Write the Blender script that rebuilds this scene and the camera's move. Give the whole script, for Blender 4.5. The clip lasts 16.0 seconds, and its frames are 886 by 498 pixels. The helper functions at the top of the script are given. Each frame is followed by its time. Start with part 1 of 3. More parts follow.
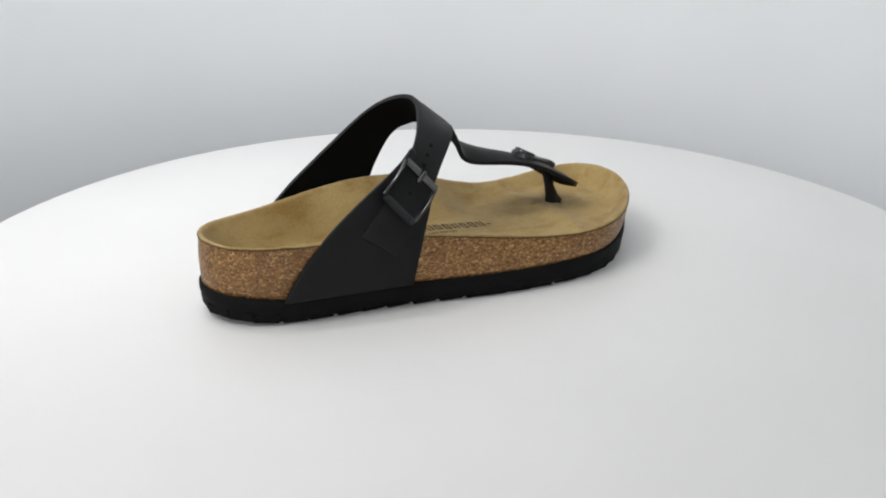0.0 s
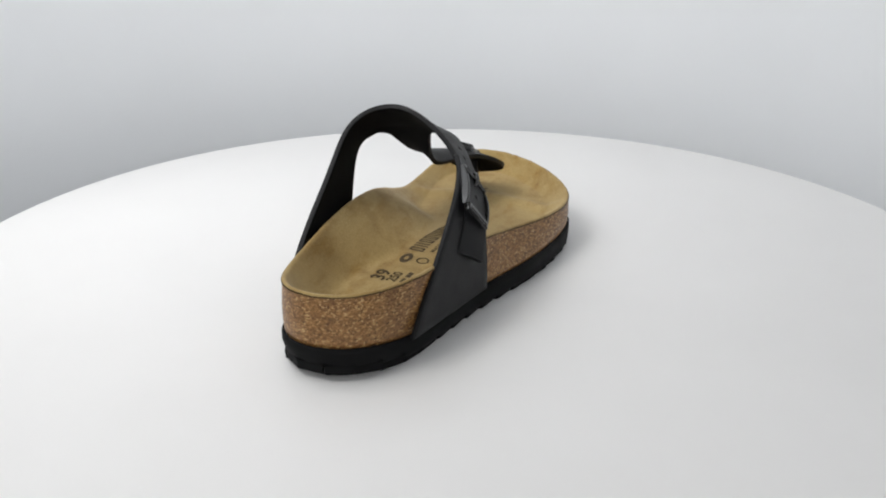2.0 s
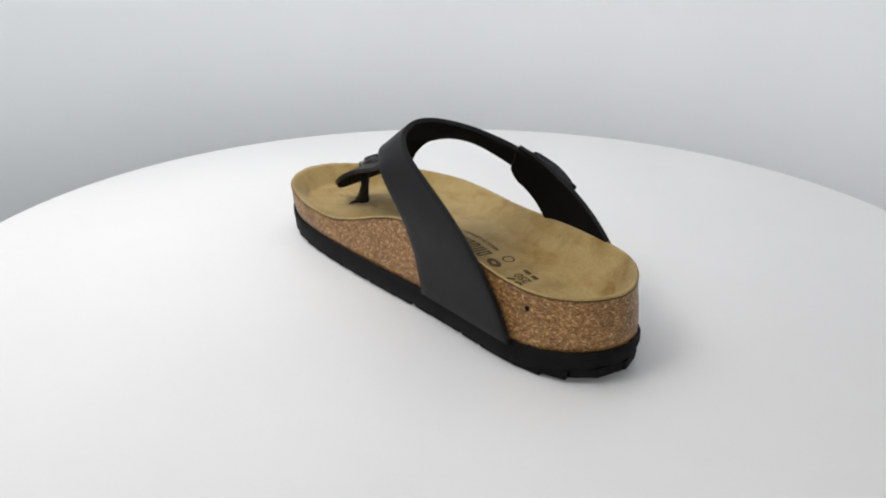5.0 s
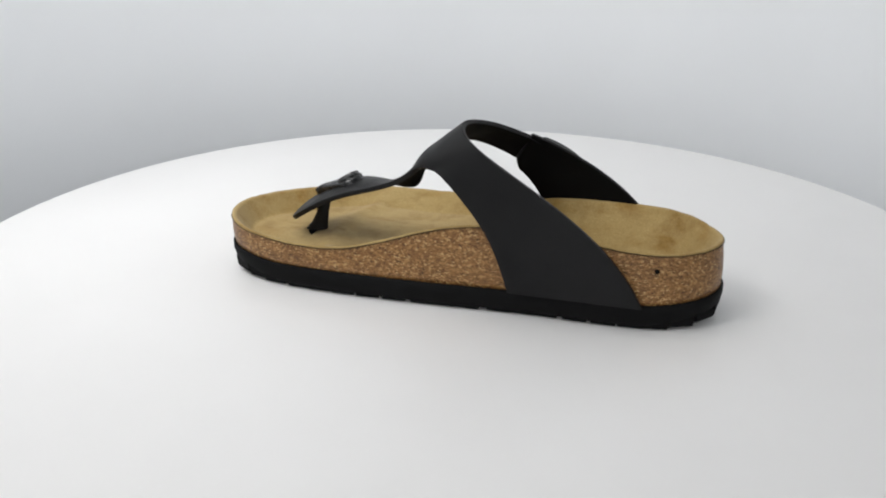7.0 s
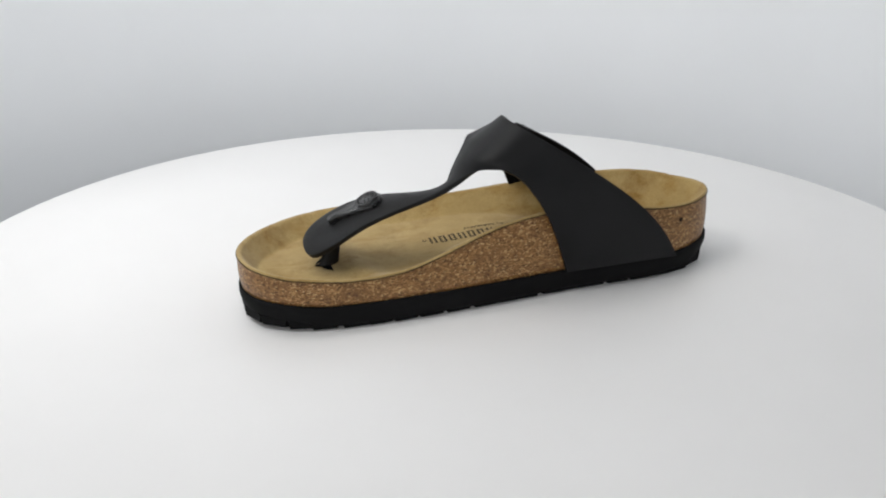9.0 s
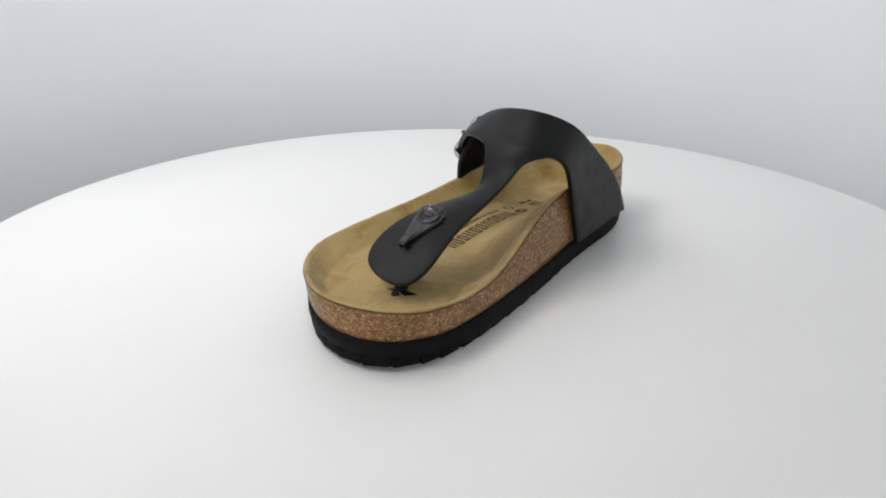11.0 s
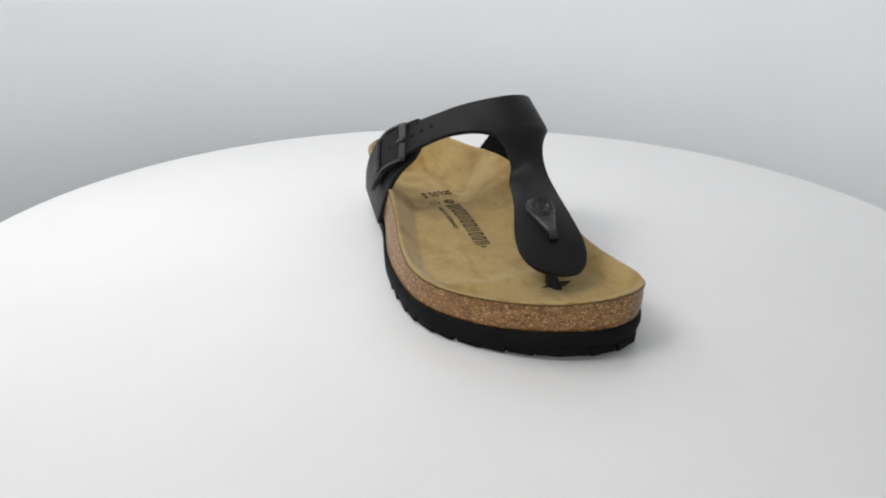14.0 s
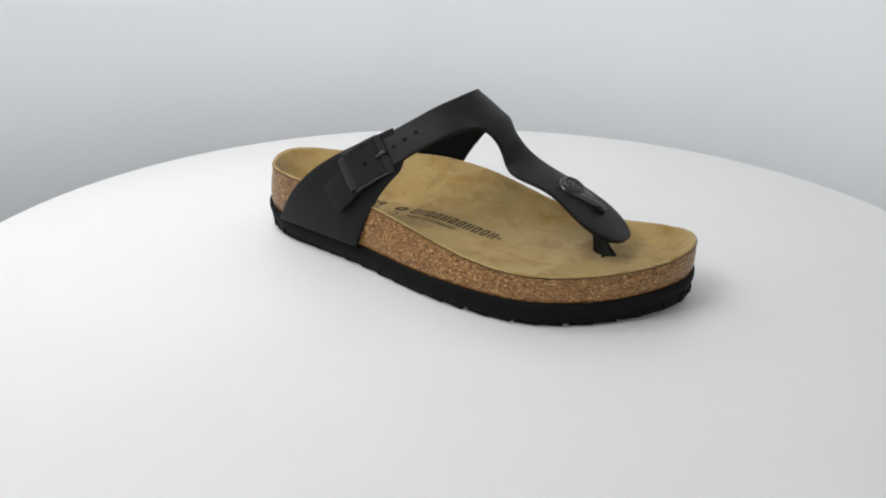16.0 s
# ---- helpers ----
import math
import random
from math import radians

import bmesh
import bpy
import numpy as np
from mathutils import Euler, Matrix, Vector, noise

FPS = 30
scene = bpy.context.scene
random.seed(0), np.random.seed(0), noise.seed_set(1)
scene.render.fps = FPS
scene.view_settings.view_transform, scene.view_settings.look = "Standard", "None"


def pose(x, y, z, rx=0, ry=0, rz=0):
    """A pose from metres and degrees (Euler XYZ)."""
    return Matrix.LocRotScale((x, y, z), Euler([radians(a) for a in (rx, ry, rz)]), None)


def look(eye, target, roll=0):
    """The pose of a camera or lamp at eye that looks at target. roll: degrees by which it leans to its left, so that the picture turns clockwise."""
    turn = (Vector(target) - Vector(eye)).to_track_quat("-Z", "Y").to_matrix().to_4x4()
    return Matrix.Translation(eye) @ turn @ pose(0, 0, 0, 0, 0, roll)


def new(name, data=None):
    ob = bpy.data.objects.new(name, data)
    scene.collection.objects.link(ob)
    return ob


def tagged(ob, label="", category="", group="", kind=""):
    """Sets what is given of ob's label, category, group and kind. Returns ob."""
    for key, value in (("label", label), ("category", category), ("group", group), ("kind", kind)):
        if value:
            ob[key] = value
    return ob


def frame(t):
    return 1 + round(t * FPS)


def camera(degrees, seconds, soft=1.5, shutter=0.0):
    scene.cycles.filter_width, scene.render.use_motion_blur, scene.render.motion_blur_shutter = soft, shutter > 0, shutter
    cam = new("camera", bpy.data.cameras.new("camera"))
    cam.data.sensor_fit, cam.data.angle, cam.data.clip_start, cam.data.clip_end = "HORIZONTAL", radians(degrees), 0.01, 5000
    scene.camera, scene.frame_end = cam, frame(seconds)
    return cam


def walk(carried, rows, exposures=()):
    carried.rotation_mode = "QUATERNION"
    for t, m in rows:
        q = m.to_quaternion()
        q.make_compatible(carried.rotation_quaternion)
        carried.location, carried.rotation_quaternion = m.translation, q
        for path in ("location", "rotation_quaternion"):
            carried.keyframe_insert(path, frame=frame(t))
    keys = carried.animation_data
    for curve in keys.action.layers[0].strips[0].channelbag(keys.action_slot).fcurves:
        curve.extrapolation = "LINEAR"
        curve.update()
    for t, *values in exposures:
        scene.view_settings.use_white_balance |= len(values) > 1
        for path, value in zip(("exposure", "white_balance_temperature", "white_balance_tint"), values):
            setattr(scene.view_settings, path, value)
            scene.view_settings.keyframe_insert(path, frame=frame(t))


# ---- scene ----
# Turntable product shot: the camera stands still, the disc and the sandal on it turn.
cam = camera(49.76, 16.0, 2.0)
EYE = (0.0, -0.4917, 0.2128)
AIM = (-0.00883, -0.02919, 0.02305)
walk(cam, [(0.0, look(EYE, AIM, 0.14)), (16.0, look(EYE, AIM, 0.14))])

START, SPEED = 38.0, 18.54   # degrees at the start, degrees a second
MM = 0.001

# ---------------------------------------------------------------- light
world = bpy.data.worlds.new("tent_air")
scene.world = world
world.use_nodes = True
world.node_tree.nodes["Background"].inputs[0].default_value = (0.85, 0.92, 1.0, 1)
world.node_tree.nodes["Background"].inputs[1].default_value = 0.02


def softbox(name, eye, target, sx, sy, watts, colour):
    lamp = bpy.data.lights.new(name, "AREA")
    lamp.shape, lamp.size, lamp.size_y, lamp.energy, lamp.color = "RECTANGLE", sx, sy, watts, colour
    ob = new(name, lamp)
    ob.matrix_world = look(eye, target)
    return ob


softbox("key_softbox", (-0.58, -0.38, 0.92), (-0.02, 0.0, 0.0), 0.36, 0.36, 3.42, (1.0, 0.985, 0.96))
softbox("top_softbox", (-0.20, 0.06, 0.95), (-0.05, 0.02, 0), 0.36, 0.36, 1.00, (1.0, 0.982, 0.955))
# unseen fill behind the camera, added to lift the backdrop and the sandal
softbox("added_front_fill", (-0.04, -0.90, 0.32), (-0.20, 0.36, 0.05), 0.46, 0.34, 1.40, (0.995, 0.985, 0.98))
# unseen strip, added only to brighten the left of the backdrop
softbox("added_backdrop_fill", (-0.29, -0.05, 0.46), (-0.40, 0.24, 0.26), 0.34, 0.10, 1.22, (0.985, 0.985, 0.995))
scene.view_settings.exposure = 0.0


# ---------------------------------------------------------------- materials
class Nodes:
    """A node material with a short way to add and join nodes."""

    def __init__(self, name):
        self.mat = bpy.data.materials.new(name)
        self.mat.use_nodes = True
        self.tree = self.mat.node_tree
        self.bsdf = self.tree.nodes["Principled BSDF"]

    def add(self, kind, **values):
        n = self.tree.nodes.new(kind)
        for key, v in values.items():
            n.inputs[key.replace("_", " ")].default_value = v
        return n

    def join(self, a, b):
        self.tree.links.new(a, b)

    def coords(self):
        return self.tree.nodes.new("ShaderNodeTexCoord").outputs["Object"]

    def noise(self, scale, detail=3.0, rough=0.55, where=None):
        n = self.add("ShaderNodeTexNoise", Scale=scale, Detail=detail, Roughness=rough)
        self.join(where or self.coords(), n.inputs["Vector"])
        return n.outputs["Fac"]

    def ramp(self, fac, stops):
        n = self.tree.nodes.new("ShaderNodeValToRGB")
        els = n.color_ramp.elements
        while len(els) < len(stops):
            els.new(0.5)
        for el, (at, c) in zip(els, stops):
            el.position, el.color = at, (*c, 1) if len(c) == 3 else c
        self.join(fac, n.inputs["Fac"])
        return n.outputs["Color"]

    def mix(self, fac, a, b, how="MIX"):
        n = self.tree.nodes.new("ShaderNodeMix")
        n.data_type, n.blend_type = "RGBA", how
        for v, k in ((fac, 0), (a, 6), (b, 7)):
            if isinstance(v, (float, int)):
                n.inputs[k].default_value = v
            elif isinstance(v, tuple):
                n.inputs[k].default_value = (*v, 1)
            else:
                self.join(v, n.inputs[k])
        return n.outputs[2]

    def bump(self, height, strength, distance):
        n = self.add("ShaderNodeBump", Strength=strength, Distance=distance)
        self.join(height, n.inputs["Height"])
        self.join(n.outputs["Normal"], self.bsdf.inputs["Normal"])

    def set(self, **values):
        for key, v in values.items():
            s = self.bsdf.inputs[key.replace("_", " ")]
            if isinstance(v, (float, int)):
                s.default_value = v
            elif isinstance(v, tuple):
                s.default_value = (*v, 1)
            else:
                self.join(v, s)
        return self


def mat_paint(name, low, high, rough=0.55):
    n = Nodes(name)
    n.set(Base_Color=n.ramp(n.noise(7, 4), [(0.3, low), (0.7, high)]), Roughness=rough)
    n.bump(n.noise(900, 2), 0.05, 0.0004)
    return n.mat


def mat_cork():
    n = Nodes("cork")
    where = n.coords()
    flat = n.add("ShaderNodeMapping")          # pressed grains lie flat
    flat.inputs["Scale"].default_value = (0.8, 0.8, 1.35)
    n.join(where, flat.inputs["Vector"])
    warp = n.add("ShaderNodeTexNoise", Scale=420.0, Detail=2.0)
    n.join(where, warp.inputs["Vector"])
    add = n.tree.nodes.new("ShaderNodeVectorMath")
    add.operation = "MULTIPLY_ADD"
    n.join(warp.outputs["Color"], add.inputs[0])
    add.inputs[1].default_value = (0.0026, 0.0026, 0.0026)
    n.join(flat.outputs[0], add.inputs[2])

    def cells(scale):
        v = n.add("ShaderNodeTexVoronoi", Scale=scale)
        v.feature = "F1"
        n.join(add.outputs[0], v.inputs["Vector"])
        sep = n.tree.nodes.new("ShaderNodeSeparateColor")
        n.join(v.outputs["Color"], sep.inputs[0])
        return sep.outputs

    coarse, small = cells(640.0), cells(1180.0)
    a = n.ramp(coarse[0], [(0.0, (0.110, 0.052, 0.017)), (0.25, (0.220, 0.106, 0.034)), (0.7, (0.275, 0.140, 0.046)), (1.0, (0.38, 0.210, 0.075))])
    b = n.ramp(small[0], [(0.0, (0.040, 0.018, 0.006)), (0.22, (0.160, 0.074, 0.024)), (0.66, (0.275, 0.138, 0.045)), (0.88, (0.43, 0.245, 0.088)),
                          (1.0, (0.66, 0.45, 0.20))])
    fine = n.ramp(n.noise(2600, 3, where=where), [(0.35, (0.80, 0.77, 0.74)), (0.62, (1.08, 1.08, 1.08))])
    wide = n.ramp(n.noise(38, 3, where=where), [(0.3, (0.88, 0.86, 0.84)), (0.7, (1.08, 1.08, 1.08))])
    c = n.mix(1.0, n.mix(1.0, n.mix(0.72, a, b), fine, "MULTIPLY"), wide, "MULTIPLY")
    n.set(Base_Color=c, Roughness=0.5, Specular_IOR_Level=0.3, Coat_Weight=0.22, Coat_Roughness=0.22)
    n.bump(small[1], 0.25, 0.0004)
    return n.mat


def mat_suede():
    n = Nodes("suede")
    where = n.coords()
    base = n.ramp(n.noise(26, 5, 0.6, where), [(0.28, (0.315, 0.217, 0.083)), (0.5, (0.402, 0.288, 0.118)), (0.75, (0.465, 0.346, 0.156))])
    blot = n.ramp(n.noise(48, 5, 0.65, where), [(0.50, (1, 1, 1)), (0.74, (0.62, 0.53, 0.40))])
    long = n.add("ShaderNodeMapping")
    long.inputs["Scale"].default_value = (0.3, 1.0, 1.0)
    n.join(where, long.inputs["Vector"])
    rub = n.ramp(n.noise(110, 4, 0.6, long.outputs[0]), [(0.50, (1, 1, 1)), (0.74, (0.80, 0.70, 0.52))])
    blot = n.mix(1.0, blot, rub, "MULTIPLY")
    nap = n.ramp(n.noise(1400, 2, 0.6, where), [(0.3, (0.82, 0.80, 0.77)), (0.7, (1.10, 1.10, 1.10))])
    n.set(Base_Color=n.mix(1.0, n.mix(1.0, base, blot, "MULTIPLY"), nap, "MULTIPLY"), Roughness=0.9, Specular_IOR_Level=0.2,
          Sheen_Weight=0.15, Sheen_Roughness=0.5)
    n.bump(n.noise(900, 4, 0.7, where), 0.25, 0.0005)
    return n.mat


def mat_black(name, low, high, rough, scale, strength, spec=0.5):
    n = Nodes(name)
    where = n.coords()
    n.set(Base_Color=n.ramp(n.noise(60, 4, 0.6, where), [(0.3, low), (0.7, high)]),
          Roughness=n.ramp(n.noise(120, 3, 0.6, where), [(0.3, (rough - 0.05,) * 3), (0.7, (rough + 0.06,) * 3)]),
          Specular_IOR_Level=spec)
    n.bump(n.noise(scale, 3, 0.6, where), strength, 0.0003)
    return n.mat


TABLE = mat_paint("white_laminate", (0.805, 0.80, 0.795), (0.835, 0.83, 0.825), 0.42)
WALL = mat_paint("white_tent_cloth", (0.797, 0.815, 0.832), (0.817, 0.835, 0.852), 0.9)
CORK, SUEDE = mat_cork(), mat_suede()
STRAP = mat_black("strap_leather", (0.0058, 0.0058, 0.0064), (0.0098, 0.0098, 0.0105), 0.48, 1700, 0.16, 0.19)
BACKING = mat_black("strap_backing", (0.004, 0.004, 0.0042), (0.006, 0.006, 0.0063), 0.85, 900, 0.2, 0.08)
SOLE = mat_black("sole_rubber", (0.003, 0.003, 0.0033), (0.0055, 0.0055, 0.006), 0.7, 900, 0.2, 0.12)
METAL = mat_black("black_lacquer", (0.005, 0.005, 0.0055), (0.008, 0.008, 0.0085), 0.17, 700, 0.03, 0.8)
LINING = mat_black("dark_lining", (0.030, 0.018, 0.009), (0.13, 0.082, 0.036), 0.8, 900, 0.2, 0.2)
INK = mat_black("ink", (0.048, 0.035, 0.020), (0.10, 0.072, 0.041), 0.8, 1200, 0.1, 0.2)
STUD = mat_black("moulded_plastic", (0.006, 0.006, 0.0065), (0.010, 0.010, 0.0105), 0.27, 900, 0.1, 0.6)
# near-black colour for the shade inside holes and slit; also a cork knot
HOLE = mat_black("hole_dark", (0.002, 0.002, 0.002), (0.004, 0.004, 0.004), 0.8, 900, 0.05, 0.1)


# ---------------------------------------------------------------- mesh helpers
def bspline(ctrl, count, closed=False):
    """Points of a uniform cubic B-spline; an open one starts and ends at its end points."""
    c = np.array(ctrl, float)
    n = len(c)
    if closed:
        s = np.arange(count) / count * n
        i = np.floor(s).astype(int)
        w = s - i
        ws = ((1 - w) ** 3 / 6, (3 * w ** 3 - 6 * w ** 2 + 4) / 6, (-3 * w ** 3 + 3 * w ** 2 + 3 * w + 1) / 6, w ** 3 / 6)
        return sum(k[:, None] * c[(i + j - 1) % n] for j, k in enumerate(ws))
    kn = np.array([0.0] * 3 + list(range(n - 2)) + [n - 3.0] * 3)
    s = np.linspace(0, n - 3 - 1e-9, count)
    b = np.array([(kn[j] <= s) & (s < kn[j + 1]) for j in range(n + 3)], float)
    for d in (1, 2, 3):
        nb = np.zeros((n + 3 - d, count))
        for j in range(n + 3 - d):
            p, q = kn[j + d] - kn[j], kn[j + d + 1] - kn[j + 1]
            if p:
                nb[j] += (s - kn[j]) / p * b[j]
            if q:
                nb[j] += (kn[j + d + 1] - s) / q * b[j + 1]
        b = nb
    return b.T @ c


def along(curve, f):
    """The points at the fractions f of a dense curve."""
    f = np.clip(np.atleast_1d(f), 0, 1) * (len(curve) - 1)
    i = np.minimum(f.astype(int), len(curve) - 2)
    w = (f - i)[:, None]
    return curve[i] * (1 - w) + curve[i + 1] * w


def mesh_of(name, verts, faces, material, smooth=True):
    me = bpy.data.meshes.new(name)
    me.from_pydata([tuple(v) for v in verts], [], faces)
    me.materials.append(material)
    bm = bmesh.new()
    bm.from_mesh(me)
    bmesh.ops.remove_doubles(bm, verts=bm.verts, dist=1e-6)
    bmesh.ops.recalc_face_normals(bm, faces=bm.faces)
    bm.to_mesh(me)
    bm.free()
    if smooth:
        me.polygons.foreach_set("use_smooth", [True] * len(me.polygons))
    return me


def part(name, me, parent, label=""):
    ob = new(name, me)
    ob.parent = parent
    if label:
        tagged(ob, label)
    return ob


def grid_faces(nu, nv, wrap=False, off=0):
    out = []
    for i in range(nu - (0 if wrap else 1)):
        for j in range(nv - 1):
            a, b = off + i * nv + j, off + ((i + 1) % nu) * nv + j
            out.append((a, b, b + 1, a + 1))
    return out


def lathe(profile, steps=128):
    """A surface of revolution round z from (radius, z) pairs."""
    verts, n = [], len(profile)
    for i in range(steps):
        a = 2 * math.pi * i / steps
        verts += [(r * math.cos(a), r * math.sin(a), z) for r, z in profile]
    return verts, grid_faces(steps, n, True)


def tube(path, radius, sides=10, closed=False, flat=1.0):
    """A bar swept along a path; flat squeezes it along its own normal."""
    path = [Vector(p) for p in path]
    n, verts = len(path), []
    side = None
    for i, p in enumerate(path):
        a = path[(i - 1) % n] if closed or i else p
        b = path[(i + 1) % n] if closed or i < n - 1 else p
        t = (b - a).normalized()
        side = t.orthogonal().normalized() if side is None else (side - t * side.dot(t)).normalized()
        up = t.cross(side)
        r = radius[i] if isinstance(radius, (list, tuple)) else radius
        verts += [p + side * (r * math.cos(2 * math.pi * k / sides)) + up * (r * flat * math.sin(2 * math.pi * k / sides)) for k in range(sides)]
    faces = []
    for i in range(n if closed else n - 1):
        for k in range(sides):
            a, b = i * sides, ((i + 1) % n) * sides
            faces.append((a + k, a + (k + 1) % sides, b + (k + 1) % sides, b + k))
    if not closed:
        faces += [tuple(range(sides))[::-1], tuple(range((n - 1) * sides, n * sides))]
    return verts, faces


def thicken(ob, thickness, bevel=0.0007, offset=0.0):
    m = ob.modifiers.new("thickness", "SOLIDIFY")
    m.thickness, m.offset = thickness, offset
    ob.data.materials.append(BACKING)
    m.material_offset = 1
    b = ob.modifiers.new("edge", "BEVEL")
    b.width, b.segments, b.limit_method, b.angle_limit = bevel, 2, "ANGLE", radians(50)


def step(x, a, b):
    x = np.clip((np.asarray(x, float) - a) / (b - a), 0, 1)
    return x * x * (3 - 2 * x)


# ---------------------------------------------------------------- the tent and the turntable
def build_tent():
    """A round white cloth tent that closes the place, with a floor and a ceiling."""
    prof = [(0.0, -0.32), (0.90, -0.32), (0.95, -0.29), (0.97, -0.22), (0.97, 1.10)]
    v, f = lathe(prof, 96)
    tagged(new("wall_round", mesh_of("wall_round", v, f, WALL)), "plain white cloth wall round the turntable", "wall", kind="structure")
    # the curved sheet close behind the disc
    verts, steps, heights = [], 97, (-0.315, -0.12, 0.0, 0.12, 0.4, 0.75)
    for r in (0.375, 0.378):
        for i in range(steps):
            a = math.pi * i / (steps - 1)
            verts += [(r * math.cos(a), r * math.sin(a), z) for z in heights]
    k = len(heights)
    f = grid_faces(steps, k) + grid_faces(steps, k, off=steps * k)
    tagged(new("backdrop", mesh_of("backdrop", verts, f, WALL)), "curved plain white photo backdrop close behind the turntable", "backdrop", kind="structure")
    v, f = lathe([(0.0, 1.12), (0.99, 1.12), (0.99, 1.14), (0.0, 1.14)], 64)
    tagged(new("ceiling", mesh_of("ceiling", v, f, WALL, False)), "plain white cloth ceiling over the turntable", "ceiling", kind="structure")


def build_turntable():
    table = tagged(new("turntable"), "round white display turntable with a matt top", "turntable")
    v, f = lathe([(0.0, 0.0)] + [(0.294 + 0.006 * math.sin(a), -0.006 + 0.006 * math.cos(a)) for a in np.linspace(0, math.pi / 2, 6)]
                 + [(0.300, -0.022), (0.297, -0.025), (0.0, -0.025)], 256)
    part("tabletop", mesh_of("tabletop", v, f, TABLE), table)
    v, f = lathe([(0.0, -0.0255), (0.15, -0.0255), (0.15, -0.305), (0.19, -0.310), (0.19, -0.319), (0.0, -0.319)], 96)
    part("base", mesh_of("base", v, f, TABLE, False), table)
    return table


# ---------------------------------------------------------------- the sandal (millimetres, toe along +x, inner side +y)
N = 216
OUTLINE = [(127, 17), (117, 38), (84, 47.5), (46, 50.5), (2, 52), (-48, 50.5), (-92, 56), (-126.5, 51), (-140.2, 33),
           (-138.2, 11), (-118, -4.8), (-88, -12.5), (-50, -22.5), (-10, -41), (28, -50), (63, -53), (96, -32.5), (119, -10)]
RIM = [(127.5, 18, 33), (116.5, 40.5, 30.5), (85.5, 48, 26), (46, 49, 24.8), (2.5, 48, 44.5), (-48, 50.5, 48.5), (-93.5, 54.5, 39),
       (-125.5, 51, 40.6), (-140, 33.5, 42.5), (-135, 13, 40.2), (-118, -7, 42.5), (-89, -15, 41.5), (-50, -21, 39), (-10.5, -33, 32.5),
       (27.5, -48, 27.8), (64, -53, 26.9), (96.5, -36, 28.8), (121.5, -10, 31)]
SEAM = 12.8     # height of the seam between sole and cork


def seam_height(x):
    x = np.asarray(x, float)
    return SEAM + 4.2 * step(-x, 100, 146) + 3.2 * step(x, 88, 127)


def floor_height(x, y):
    """The footbed away from its raised edges."""
    z = 20.0 + 4.2 * np.exp(-((x + 22) / 32) ** 2) + 2.5 * np.exp(-((x - 68 + 0.006 * (y - 5) ** 2) / 6) ** 2)
    return z + 1.2 * step(x, 95, 125) - 1.3 * step(-np.asarray(y), -2, 22) * step(x, -5, 30)


def footbed_rings():
    rim = bspline(RIM, N, True)
    turn = 2 * math.pi * np.arange(N) / N      # the cut edge is a little uneven
    rim[:, 2] += 0.05 * np.sin(23 * turn + 1) + 0.05 * np.sin(41 * turn) + np.random.uniform(-0.12, 0.12, N)
    xs = -4 + (rim[:, 0] + 4) * 0.72
    xs = np.clip((xs + np.roll(xs[::-1], 1)) / 2, -90, 74)     # both sides share the middle line
    spine = np.stack([xs, 10 - 0.045 * (xs + 4) - 0.0004 * (xs + 4) ** 2], -1)
    inner = step(rim[:, 1], 5, 25)
    fall = 12 + 19 * step(-rim[:, 0], -40, -5) * inner * step(rim[:, 0], -90, -50) + 8 * step(-rim[:, 0], 10, 90) - 4 * step(rim[:, 0], 55, 95)
    bowl = 1 + 0.6 * step(-rim[:, 0], 10, 90)      # the heel cup runs out softly
    rings = []
    out = np.roll(rim, -1, 0) - np.roll(rim, 1, 0)
    out = np.stack([out[:, 1], -out[:, 0]], -1)
    out /= np.linalg.norm(out, axis=1)[:, None]
    if (out * (rim[:, :2] - rim[:, :2].mean(0))).sum() < 0:
        out = -out
    rings.append(np.concatenate([rim[:, :2] + out * 0.3, rim[:, 2:] - 1.5], 1))
    rings.append(np.concatenate([rim[:, :2] + out * 0.5, rim[:, 2:] - 0.6], 1))
    for v in list(np.linspace(0, 0.08, 6)) + list(np.linspace(0.1, 0.6, 24)) + list(np.linspace(0.65, 1, 8)):
        xy = rim[:, :2] * (1 - v) + spine * v
        d = np.linalg.norm(xy - rim[:, :2], axis=1)
        q = np.clip(1 - (d - 1.6) / fall, 0, 1)
        g = np.where(d < 1.6, 1.0, 0.9 * q ** bowl + 0.1 * q ** 2.2)
        base = floor_height(xy[:, 0], xy[:, 1])
        z = base + (rim[:, 2] - base) * g - 0.35 * np.clip(d, 0, 1.2) / 1.2
        rings.append(np.concatenate([xy, z[:, None]], 1))
    return rim, out, rings


def build_footbed(sandal):
    rim, out, rings = footbed_rings()
    v = np.stack(rings, 1).reshape(-1, 3) * MM
    faces = grid_faces(N, len(rings), True)
    me = mesh_of("footbed", v, faces, SUEDE)
    bm = bmesh.new()
    bm.from_mesh(me)
    deep = [q for q in bm.verts if abs(q.co.y - (10 - 0.045 * (q.co.x / MM + 4) - 0.0004 * (q.co.x / MM + 4) ** 2) * MM) < 0.0012]
    bmesh.ops.remove_doubles(bm, verts=deep, dist=0.0009)
    bmesh.ops.dissolve_degenerate(bm, dist=1e-5, edges=bm.edges)
    for _ in range(4):
        bmesh.ops.smooth_vert(bm, verts=[q for q in bm.verts if abs(q.co.y - 0.01) < 0.026 and -0.12 < q.co.x < 0.1], factor=0.5,
                              use_axis_x=True, use_axis_y=True, use_axis_z=True)
    bm.to_mesh(me)
    bm.free()
    return rim, out, part("footbed", me, sandal, "tan suede footbed with raised edges and printed marks")


